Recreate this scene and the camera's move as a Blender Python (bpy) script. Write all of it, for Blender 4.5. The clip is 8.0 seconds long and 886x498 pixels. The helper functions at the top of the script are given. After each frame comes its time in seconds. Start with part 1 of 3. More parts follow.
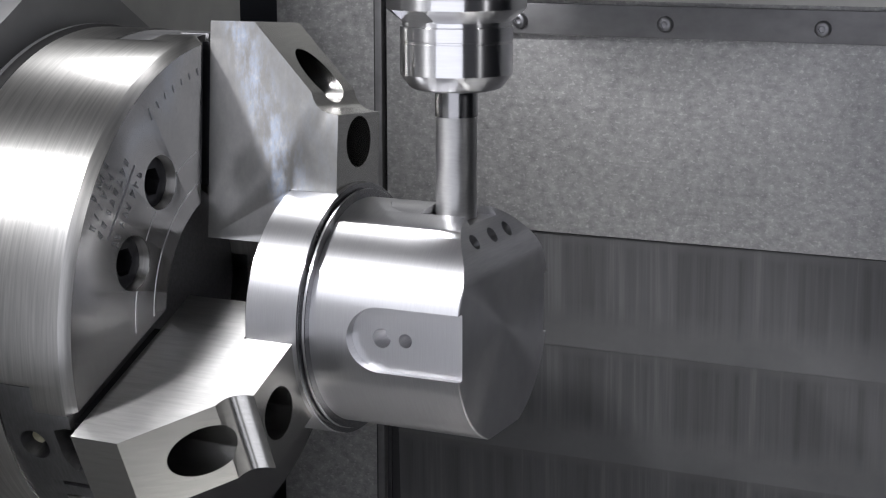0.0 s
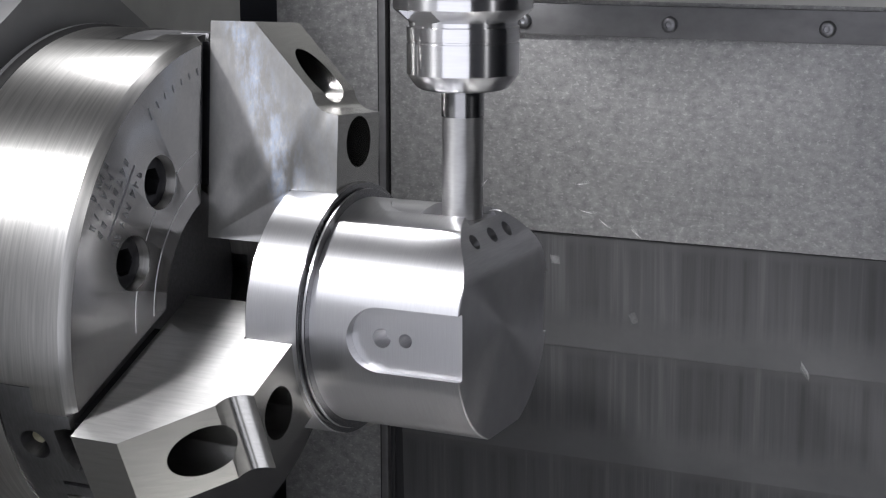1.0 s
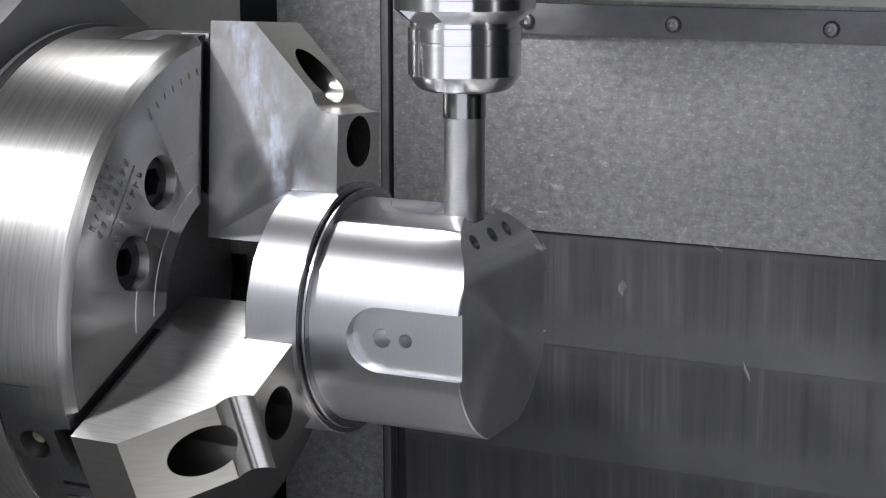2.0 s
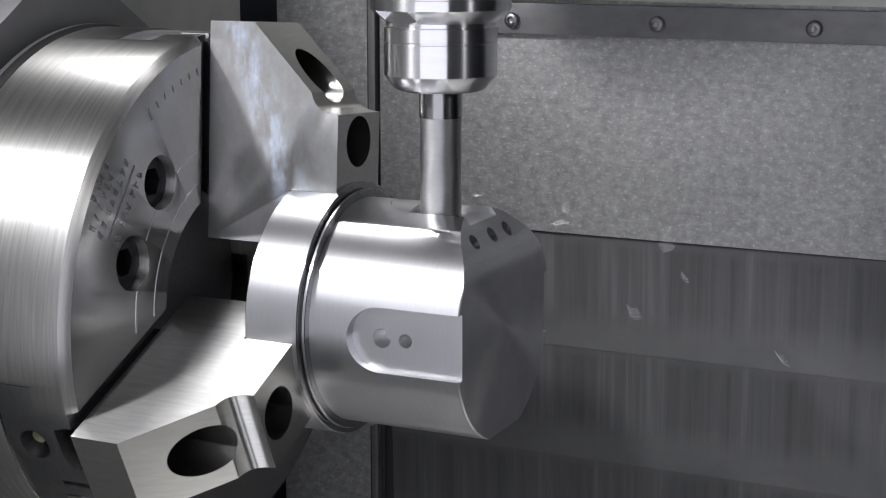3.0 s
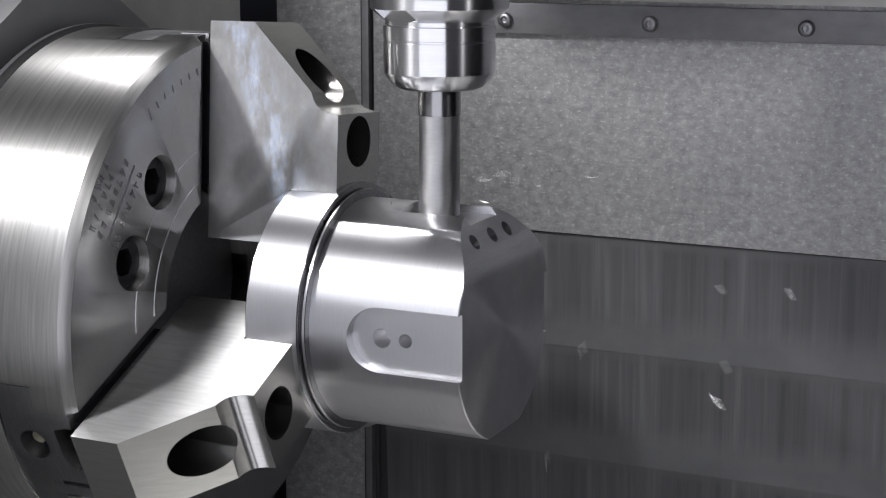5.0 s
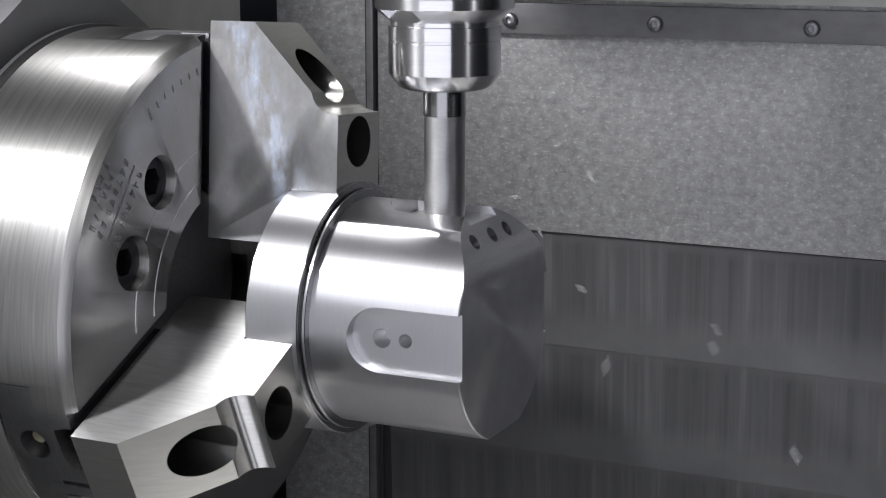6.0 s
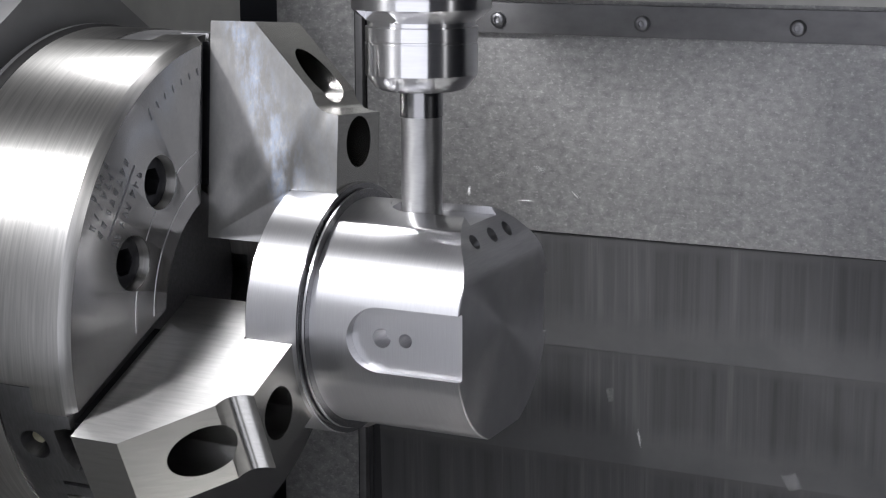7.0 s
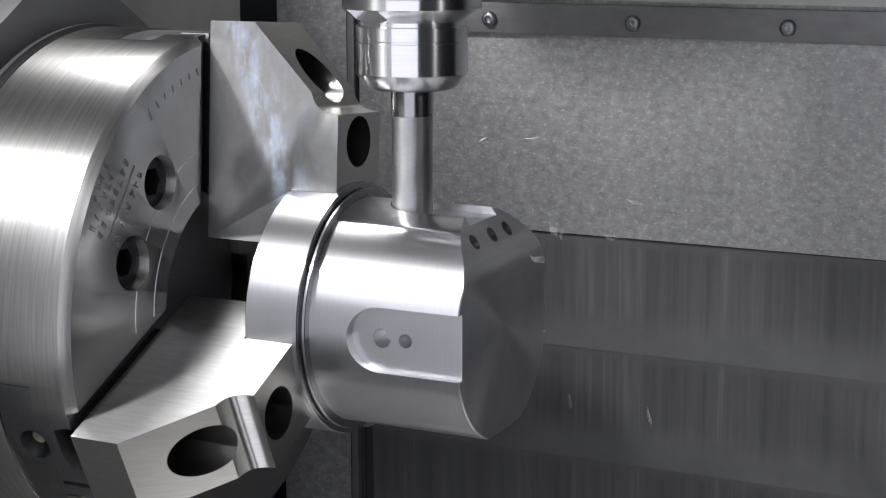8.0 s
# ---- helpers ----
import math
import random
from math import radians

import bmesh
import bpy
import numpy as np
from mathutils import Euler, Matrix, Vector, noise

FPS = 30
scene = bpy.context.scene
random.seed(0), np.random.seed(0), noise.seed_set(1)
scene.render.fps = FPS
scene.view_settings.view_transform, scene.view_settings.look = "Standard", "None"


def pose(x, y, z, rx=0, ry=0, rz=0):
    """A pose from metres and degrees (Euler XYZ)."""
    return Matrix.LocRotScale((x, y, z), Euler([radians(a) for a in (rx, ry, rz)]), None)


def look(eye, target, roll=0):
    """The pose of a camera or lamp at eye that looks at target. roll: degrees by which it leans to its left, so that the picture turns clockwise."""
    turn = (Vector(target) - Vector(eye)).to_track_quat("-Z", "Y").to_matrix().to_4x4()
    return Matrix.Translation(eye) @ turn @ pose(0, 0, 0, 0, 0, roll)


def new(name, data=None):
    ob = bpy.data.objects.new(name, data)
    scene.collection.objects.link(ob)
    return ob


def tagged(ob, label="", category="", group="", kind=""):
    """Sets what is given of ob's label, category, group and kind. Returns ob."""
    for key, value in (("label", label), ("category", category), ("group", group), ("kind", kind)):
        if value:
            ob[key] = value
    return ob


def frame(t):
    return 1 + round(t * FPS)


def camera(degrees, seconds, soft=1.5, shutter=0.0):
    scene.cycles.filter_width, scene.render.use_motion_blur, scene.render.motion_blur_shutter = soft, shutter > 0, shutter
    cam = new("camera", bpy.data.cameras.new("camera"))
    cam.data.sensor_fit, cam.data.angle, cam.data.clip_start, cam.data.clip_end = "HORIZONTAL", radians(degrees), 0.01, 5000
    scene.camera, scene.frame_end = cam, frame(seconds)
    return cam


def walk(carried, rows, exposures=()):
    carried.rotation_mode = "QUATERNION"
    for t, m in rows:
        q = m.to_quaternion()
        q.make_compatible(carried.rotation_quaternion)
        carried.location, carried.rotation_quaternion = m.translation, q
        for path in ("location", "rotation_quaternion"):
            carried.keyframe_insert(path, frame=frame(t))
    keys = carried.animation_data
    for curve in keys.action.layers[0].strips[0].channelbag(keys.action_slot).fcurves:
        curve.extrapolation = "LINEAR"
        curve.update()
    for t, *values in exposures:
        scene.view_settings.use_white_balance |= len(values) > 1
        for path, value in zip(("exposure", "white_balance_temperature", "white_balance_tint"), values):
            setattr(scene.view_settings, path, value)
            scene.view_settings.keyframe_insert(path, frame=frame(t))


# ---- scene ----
U = 0.00088            # metres to one unit of the machine drawing below
AX = 0.0               # height of the spindle axis

cam = camera(29.61, 8.0, soft=1.15, shutter=0.12)
EYE = Vector((327.6, -773.7, 209.8)) * U
AIM = Vector((-26.3, -19.6, 40.8)) * U
walk(cam, [(0.0, look(EYE, AIM)), (8.0, look(EYE, AIM))])

# ---- light: work lamps under the machine's roof, an added end-face fill, and the hall through the open door
world = bpy.data.worlds.new("hall")
scene.world = world
world.use_nodes = True
world.node_tree.nodes["Background"].inputs[0].default_value = (0.80, 0.81, 0.90, 1)
world.node_tree.nodes["Background"].inputs[1].default_value = 1.75
scene.view_settings.exposure = 0.0


def lamp_bar(x, y, z, size_x, size_y, watts, target, spread=180):
    data = bpy.data.lights.new("lamp_glow", "AREA")
    data.shape, data.size, data.size_y, data.energy = "RECTANGLE", size_x * U, size_y * U, watts
    data.spread = radians(spread)
    data.color = (0.97, 0.965, 1.0)
    ob = new("lamp_glow", data)
    ob.matrix_world = look(Vector((x, y, z)) * U, Vector(target) * U)
    return ob


lamp_bar(-560, -570, 610, 72, 60, 1.4, (-100, -150, -80), 40)
lamp_bar(-480, -480, 755, 50, 50, 0.22, (-90, 300, 80), 26)
lamp_bar(-367, 163, 861, 96, 96, 0.45, (-10, -40, 0), 46)
# added fill light for the end face, not a known lamp
lamp_bar(610, -195, 300, 26, 18, 0.3, (0, 0, 40))


# ---- materials
def nodes_of(name):
    mat = bpy.data.materials.new(name)
    mat.use_nodes = True
    nt = mat.node_tree
    return mat, nt, nt.nodes["Principled BSDF"]


def node(nt, kind, **inputs):
    n = nt.nodes.new(kind)
    for k, v in inputs.items():
        n.inputs[k.replace("_", " ")].default_value = v
    return n


def noise_of(nt, stretch, scale, detail=4.0, rough=0.55):
    """Noise in the object's own space, in drawing units, stretched."""
    tc = nt.nodes.new("ShaderNodeTexCoord")
    mp = nt.nodes.new("ShaderNodeMapping")
    mp.inputs["Scale"].default_value = [s / U * 0.01 for s in stretch]
    nt.links.new(tc.outputs["Object"], mp.inputs["Vector"])
    n = node(nt, "ShaderNodeTexNoise", Scale=scale, Detail=detail, Roughness=rough)
    nt.links.new(mp.outputs["Vector"], n.inputs["Vector"])
    return n


def ramp(nt, src, stops):
    r = nt.nodes.new("ShaderNodeValToRGB")
    e = r.color_ramp.elements
    while len(e) < len(stops):
        e.new(0.5)
    for el, (pos, col) in zip(e, stops):
        el.position = pos
        el.color = (*col, 1) if not isinstance(col, float) else (col, col, col, 1)
    nt.links.new(src, r.inputs[0])
    return r


def bump(nt, src, strength, dist, after=None):
    b = node(nt, "ShaderNodeBump", Strength=strength, Distance=dist * U)
    nt.links.new(src, b.inputs["Height"])
    if after:
        nt.links.new(after.outputs[0], b.inputs["Normal"])
    return b


def metal(name, col, rough, grain=(1, 1, 1), grain_scale=30, grain_bump=0.15, spread=0.10, stain=None, tint=0.12, metallic=1.0,
          aniso=0.0, around="X", polish=None):
    """Bare metal: tool marks along one way, blotches of wear, an even tone beneath.
    polish: (roughness, share) of the ridge tops rubbed or cut to a finer gloss."""
    mat, nt, b = nodes_of(name)
    b.inputs["Metallic"].default_value = metallic
    fine = noise_of(nt, grain, grain_scale, 3.0)
    big = noise_of(nt, (1, 1, 1), 2.2, 5.0)
    lo, hi = [c * (1 - tint) for c in col], [min(1.0, c * (1 + tint)) for c in col]
    c = ramp(nt, fine.outputs[0], [(0.3, tuple(lo)), (0.7, tuple(hi))])
    last = c.outputs[0]
    if stain:
        mix = nt.nodes.new("ShaderNodeMix")
        mix.data_type = "RGBA"
        s = ramp(nt, big.outputs[0], [(stain[1], 0.0), (stain[2], stain[3])])
        nt.links.new(s.outputs[0], mix.inputs["Factor"])
        nt.links.new(last, mix.inputs[6])
        mix.inputs[7].default_value = (*stain[0], 1)
        last = mix.outputs[2]
    nt.links.new(last, b.inputs["Base Color"])
    m1 = node(nt, "ShaderNodeMapRange")
    m1.inputs["From Min"].default_value, m1.inputs["From Max"].default_value = 0.3, 0.7
    m1.inputs["To Min"].default_value, m1.inputs["To Max"].default_value = rough - spread / 2, rough + spread / 2
    nt.links.new(big.outputs[0], m1.inputs["Value"])
    nt.links.new(m1.outputs[0], b.inputs["Roughness"])
    if aniso:
        tan = nt.nodes.new("ShaderNodeTangent")
        tan.direction_type, tan.axis = "RADIAL", around
        nt.links.new(tan.outputs[0], b.inputs["Tangent"])
        b.inputs["Anisotropic"].default_value = aniso
        b.inputs["Anisotropic Rotation"].default_value = 0.25
    if grain_bump:
        bp = bump(nt, fine.outputs[0], grain_bump, 0.25)
        nt.links.new(bp.outputs[0], b.inputs["Normal"])
    if polish:
        fine_gloss(nt, b, last, *polish)
    return mat


def fine_gloss(nt, b, colour, roughness, share):
    """A second, smoother reflection mixed into the first."""
    g = nt.nodes.new("ShaderNodeBsdfPrincipled")
    g.inputs["Metallic"].default_value = b.inputs["Metallic"].default_value
    g.inputs["Roughness"].default_value = roughness
    nt.links.new(colour, g.inputs["Base Color"])
    for socket in ("Normal", "Tangent"):
        if b.inputs[socket].is_linked:
            nt.links.new(b.inputs[socket].links[0].from_socket, g.inputs[socket])
    g.inputs["Anisotropic"].default_value = b.inputs["Anisotropic"].default_value
    g.inputs["Anisotropic Rotation"].default_value = b.inputs["Anisotropic Rotation"].default_value
    mix = nt.nodes.new("ShaderNodeMixShader")
    mix.inputs[0].default_value = share
    nt.links.new(b.outputs[0], mix.inputs[1])
    nt.links.new(g.outputs[0], mix.inputs[2])
    out = next(n for n in nt.nodes if n.bl_idname == "ShaderNodeOutputMaterial")
    nt.links.new(mix.outputs[0], out.inputs["Surface"])


TURNED = metal("turned steel", (0.64, 0.64, 0.65), 0.43, (9, 0.25, 0.25), 30, 0.02, 0.04, aniso=0.8, tint=0.05, polish=(0.15, 0.45))
# same steel as the turned side; the end's shade is put into its darker colour
FACED_SHADE = metal("faced steel, shade in colour", (0.29, 0.29, 0.30), 0.27, (0.3, 4, 4), 9, 0.006, 0.04, aniso=0.97, tint=0.06, polish=(0.09, 0.4))
MILLED = metal("milled steel", (0.66, 0.66, 0.66), 0.26, (3, 3, 3), 12, 0.02, 0.03, tint=0.06)
CHUCK = metal("ground chuck steel", (0.49, 0.485, 0.465), 0.33, (5, 0.2, 0.2), 14, 0.04, 0.04, aniso=0.8, tint=0.16)
CHUCKFACE = metal("chuck face steel", (0.38, 0.375, 0.37), 0.27, (0.4, 3, 3), 16, 0.012, 0.0, tint=0.08, aniso=0.95, polish=(0.13, 0.35))
JAW = metal("soft jaw steel", (0.46, 0.455, 0.435), 0.27, (0.4, 0.4, 5), 14, 0.012, 0.0, tint=0.07)
NUT = metal("ground holder steel", (0.74, 0.74, 0.75), 0.30, (0.3, 0.3, 6), 18, 0.01, 0.0, tint=0.03, aniso=0.9, around="Z", polish=(0.12, 0.5))
CARBIDE = metal("carbide", (0.38, 0.38, 0.38), 0.46, (1, 1, 4), 20, 0.02, 0.03, aniso=0.5, around="Z", tint=0.05)
SHANK = metal("dark ground shank", (0.34, 0.34, 0.345), 0.24, (1, 1, 4), 20, 0.01, 0.03, aniso=0.6, around="Z", tint=0.04)
BLACKBOLT = metal("black oxide", (0.05, 0.05, 0.055), 0.42, (1, 1, 1), 30, 0.10, 0.1)
BRASS = metal("yellowed plug", (0.55, 0.52, 0.36), 0.35, (1, 1, 1), 30, 0.1, 0.1)
DARKSTEEL = metal("dark oiled steel", (0.24, 0.24, 0.25), 0.42, (1, 3, 3), 20, 0.12, 0.1)
CARRIER = metal("ground carrier steel", (0.23, 0.23, 0.235), 0.36, (5, 1, 1), 16, 0.05, 0.08)
CHIP = metal("bright chip", (0.92, 0.92, 0.90), 0.4, (1, 1, 1), 30, 0.0, 0.05, metallic=0.3)


def stained_jaw():
    """Jaw flank: ground steel with dried coolant run down it, bluish-white."""
    mat, nt, b = nodes_of("coolant stained jaw steel")
    b.inputs["Metallic"].default_value = 1.0
    run = noise_of(nt, (2.4, 1, 0.9), 8.0, 7.0, 0.68)
    spot = noise_of(nt, (2.6, 2, 1.6), 9.0, 5.0, 0.7)
    big = noise_of(nt, (1.2, 1, 0.4), 1.7, 3.0)
    mul = node(nt, "ShaderNodeMath")
    mul.operation = "MULTIPLY"
    r1 = ramp(nt, run.outputs[0], [(0.42, 0.0), (0.60, 0.8)])
    tc = nt.nodes.new("ShaderNodeTexCoord")
    sep = nt.nodes.new("ShaderNodeSeparateXYZ")
    nt.links.new(tc.outputs["Object"], sep.inputs[0])
    lean = node(nt, "ShaderNodeMath")
    lean.operation = "MULTIPLY_ADD"
    nt.links.new(sep.outputs[2], lean.inputs[0])
    lean.inputs[1].default_value = 0.4
    nt.links.new(sep.outputs[0], lean.inputs[2])
    wavy = node(nt, "ShaderNodeMath")
    wavy.operation = "MULTIPLY_ADD"
    nt.links.new(big.outputs[0], wavy.inputs[0])
    wavy.inputs[1].default_value = 24 * U
    nt.links.new(lean.outputs[0], wavy.inputs[2])
    path = node(nt, "ShaderNodeMapRange")
    path.inputs["From Min"].default_value, path.inputs["From Max"].default_value = 66 * U, 132 * U
    nt.links.new(wavy.outputs[0], path.inputs["Value"])
    r3 = ramp(nt, path.outputs[0], [(0.12, 0.0), (0.28, 1.0), (0.42, 0.85), (0.62, 0.16)])
    nt.links.new(r1.outputs[0], mul.inputs[0])
    nt.links.new(r3.outputs[0], mul.inputs[1])
    base = ramp(nt, spot.outputs[0], [(0.3, (0.36, 0.36, 0.355)), (0.7, (0.43, 0.425, 0.41))])
    film = ramp(nt, spot.outputs[0], [(0.35, (0.50, 0.52, 0.55)), (0.5, (0.42, 0.50, 0.64)), (0.66, (0.58, 0.60, 0.64))])
    mix = nt.nodes.new("ShaderNodeMix")
    mix.data_type = "RGBA"
    nt.links.new(mul.outputs[0], mix.inputs["Factor"])
    nt.links.new(base.outputs[0], mix.inputs[6])
    nt.links.new(film.outputs[0], mix.inputs[7])
    nt.links.new(mix.outputs[2], b.inputs["Base Color"])
    me = node(nt, "ShaderNodeMapRange")
    me.inputs["To Min"].default_value, me.inputs["To Max"].default_value = 0.9, 0.5
    nt.links.new(mul.outputs[0], me.inputs["Value"])
    nt.links.new(me.outputs[0], b.inputs["Metallic"])
    rr = node(nt, "ShaderNodeMapRange")
    rr.inputs["To Min"].default_value, rr.inputs["To Max"].default_value = 0.40, 0.55
    nt.links.new(mul.outputs[0], rr.inputs["Value"])
    nt.links.new(rr.outputs[0], b.inputs["Roughness"])
    bp = bump(nt, spot.outputs[0], 0.08, 0.2)
    nt.links.new(bp.outputs[0], b.inputs["Normal"])
    fine_gloss(nt, b, mix.outputs[2], 0.16, 0.25)
    return mat


JAWSIDE = stained_jaw()
FLANK = metal("ground jaw flank", (0.66, 0.655, 0.64), 0.34, (0.5, 5, 5), 10, 0.05, 0.0, tint=0.10, polish=(0.14, 0.35))


def galvanised():
    """Zinc-coated sheet: small bright spangles, cloudy patches."""
    mat, nt, b = nodes_of("galvanised sheet")
    b.inputs["Metallic"].default_value = 0.75
    n = noise_of(nt, (1.5, 1, 2.0), 9, 7, 0.70)
    sp = noise_of(nt, (1.3, 1, 2.0), 24, 2.5, 0.6)
    big = noise_of(nt, (0.5, 0.5, 0.5), 1.4, 4, 0.6)
    mul = node(nt, "ShaderNodeMath")
    mul.operation = "MULTIPLY_ADD"
    speck = ramp(nt, sp.outputs[0], [(0.55, 0.0), (0.80, 1.0)])
    nt.links.new(speck.outputs[0], mul.inputs[0])
    mul.inputs[1].default_value = 0.45
    nt.links.new(n.outputs[0], mul.inputs[2])
    c = ramp(nt, mul.outputs[0], [(0.30, (0.25, 0.25, 0.255)), (0.60, (0.43, 0.43, 0.425)), (0.95, (0.64, 0.64, 0.63))])
    mx = nt.nodes.new("ShaderNodeMix")
    mx.data_type, mx.blend_type = "RGBA", "MULTIPLY"
    mx.inputs["Factor"].default_value = 1.0
    cl = ramp(nt, big.outputs[0], [(0.3, 0.78), (0.7, 1.0)])
    nt.links.new(c.outputs[0], mx.inputs[6])
    nt.links.new(cl.outputs[0], mx.inputs[7])
    nt.links.new(mx.outputs[2], b.inputs["Base Color"])
    rr = node(nt, "ShaderNodeMapRange")
    rr.inputs["To Min"].default_value, rr.inputs["To Max"].default_value = 0.42, 0.66
    nt.links.new(n.outputs[0], rr.inputs["Value"])
    nt.links.new(rr.outputs[0], b.inputs["Roughness"])
    bp = bump(nt, mul.outputs[0], 0.10, 0.4)
    nt.links.new(bp.outputs[0], b.inputs["Normal"])
    return mat


GALV = galvanised()


def rubbed_cover():
    """Telescoping cover sheets: upright rub streaks that thin out above the plain lower lip of each sheet."""
    mat, nt, b = nodes_of("rubbed cover steel")
    b.inputs["Metallic"].default_value = 0.12
    wide = noise_of(nt, (1, 1, 0.03), 2.6, 3.0, 0.6)
    thin = noise_of(nt, (2.2, 1, 0.02), 7.0, 4.0, 0.7)
    cloud = noise_of(nt, (1, 1, 1.3), 2.5, 6.0, 0.65)
    tc = nt.nodes.new("ShaderNodeTexCoord")
    sep = nt.nodes.new("ShaderNodeSeparateXYZ")
    nt.links.new(tc.outputs["Object"], sep.inputs[0])
    down = node(nt, "ShaderNodeMath")
    down.operation = "MULTIPLY_ADD"
    nt.links.new(sep.outputs[2], down.inputs[0])
    down.inputs[1].default_value, down.inputs[2].default_value = -1 / (80.6 * U), -12.5 / 80.6
    wob = node(nt, "ShaderNodeMath")
    wob.operation = "FRACT"
    nt.links.new(down.outputs[0], wob.inputs[0])
    ragged = node(nt, "ShaderNodeMath")
    ragged.operation = "MULTIPLY_ADD"
    nt.links.new(thin.outputs[0], ragged.inputs[0])
    ragged.inputs[1].default_value = 0.22
    nt.links.new(wob.outputs[0], ragged.inputs[2])
    rubbed = ramp(nt, ragged.outputs[0], [(0.10, 0.25), (0.20, 1.0), (0.70, 0.9), (0.92, 0.06)])
    both = node(nt, "ShaderNodeMath")
    both.operation = "MULTIPLY_ADD"
    nt.links.new(thin.outputs[0], both.inputs[0])
    both.inputs[1].default_value = 0.55
    half = node(nt, "ShaderNodeMath")
    half.operation = "MULTIPLY"
    half.inputs[1].default_value = 0.5
    nt.links.new(wide.outputs[0], half.inputs[0])
    nt.links.new(half.outputs[0], both.inputs[2])
    streak = ramp(nt, both.outputs[0], [(0.40, (0.048, 0.048, 0.050)), (0.50, (0.068, 0.068, 0.070)), (0.57, (0.080, 0.080, 0.083)), (0.66, (0.115, 0.115, 0.118))])
    plain = ramp(nt, cloud.outputs[0], [(0.35, (0.086, 0.086, 0.088)), (0.65, (0.104, 0.104, 0.106))])
    mix = nt.nodes.new("ShaderNodeMix")
    mix.data_type = "RGBA"
    nt.links.new(rubbed.outputs[0], mix.inputs["Factor"])
    nt.links.new(plain.outputs[0], mix.inputs[6])
    nt.links.new(streak.outputs[0], mix.inputs[7])
    nt.links.new(mix.outputs[2], b.inputs["Base Color"])
    rr = node(nt, "ShaderNodeMapRange")
    rr.inputs["To Min"].default_value, rr.inputs["To Max"].default_value = 0.42, 0.58
    nt.links.new(cloud.outputs[0], rr.inputs["Value"])
    nt.links.new(rr.outputs[0], b.inputs["Roughness"])
    return mat


COVER = rubbed_cover()
STRIP = metal("cover strip steel", (0.17, 0.17, 0.173), 0.5, (0.6, 1, 1), 10, 0.05, 0.1, tint=0.12, metallic=0.7)


def paint(name, col, rough, tint=0.06):
    return metal(name, col, rough, (1, 1, 1), 6, 0.04, 0.08, tint=tint, metallic=0.0)


GREYPAINT = paint("grey paint", (0.30, 0.30, 0.30), 0.5)
PLATEPAINT = paint("plate paint", (0.15, 0.15, 0.15), 0.45)
WALLPAINT = paint("headstock paint", (0.34, 0.34, 0.32), 0.5)
LIGHTPAINT = paint("light machine paint", (0.42, 0.42, 0.40), 0.5)
DARKPAINT = paint("dark paint", (0.014, 0.016, 0.022), 0.6)
DULLPAINT = paint("dull dark paint", (0.07, 0.07, 0.075), 0.6)
TRAYPAINT = paint("tray paint", (0.36, 0.36, 0.35), 0.5)
BOUNCE = paint("bounce sheet paint", (0.72, 0.71, 0.68), 0.5)
# for the rubber seals, and for the ring that paints shade behind the chuck
RUBBER_GAPSHADE = paint("black rubber, gap shade", (0.02, 0.02, 0.022), 0.6)


# ---- mesh helpers, all in drawing units
def finish(bm, name, material, sharp=28):
    bmesh.ops.scale(bm, vec=(U, U, U), verts=bm.verts)
    me = bpy.data.meshes.new(name)
    bm.normal_update()
    bm.to_mesh(me)
    bm.free()
    me.materials.append(material)
    smooth(me, sharp)
    return me


def smooth(me, sharp=28):
    me.polygons.foreach_set("use_smooth", [True] * len(me.polygons))
    me.set_sharp_from_angle(angle=radians(sharp))


def part(name, bm, material, parent=None, label="", m=None):
    me = bm if isinstance(bm, bpy.types.Mesh) else finish(bm, name, material)
    ob = new(name, me)
    if parent is not None:
        ob.parent = parent
    if m is not None:
        ob.matrix_local = m
    return tagged(ob, label)


def thing(name, label, category, group="", kind="", at=(0, 0, 0)):
    ob = new(name)
    ob.empty_display_size = 0.01
    ob.location = Vector(at) * U
    return tagged(ob, label, category, group, kind)


def box(x0, x1, y0, y1, z0, z1, bevel=0.0):
    bm = bmesh.new()
    bmesh.ops.create_cube(bm, size=1)
    for v in bm.verts:
        v.co = Vector(((x0 + x1) / 2 + v.co.x * (x1 - x0), (y0 + y1) / 2 + v.co.y * (y1 - y0), (z0 + z1) / 2 + v.co.z * (z1 - z0)))
    if bevel:
        bmesh.ops.bevel(bm, geom=bm.edges[:], offset=bevel, segments=2, profile=0.7, affect="EDGES")
    return bm


def revolve(profile, segments=96, axis="X", centre=(0, 0, 0), closed=True):
    """A solid of revolution from (along, radius) pairs; ends at radius 0 close it."""
    bm = bmesh.new()
    rings = []
    for a, r in profile:
        if r < 1e-6:
            rings.append([bm.verts.new(turned(a, 0, 0, axis, centre))])
        else:
            rings.append([bm.verts.new(turned(a, r * math.cos(2 * math.pi * i / segments), r * math.sin(2 * math.pi * i / segments), axis, centre))
                          for i in range(segments)])
    for p, q in zip(rings, rings[1:]):
        for i in range(segments):
            j = (i + 1) % segments
            if len(p) == 1 and len(q) == 1:
                continue
            if len(p) == 1:
                bm.faces.new((p[0], q[j], q[i]))
            elif len(q) == 1:
                bm.faces.new((p[i], p[j], q[0]))
            else:
                bm.faces.new((p[i], p[j], q[j], q[i]))
    bmesh.ops.recalc_face_normals(bm, faces=bm.faces[:])
    return bm


def turned(a, b, c, axis, centre):
    x, y, z = centre
    if axis == "X":
        return (x + a, y + b, z + c)
    if axis == "Y":
        return (x + c, y + a, z + b)
    return (x + b, y + c, z + a)


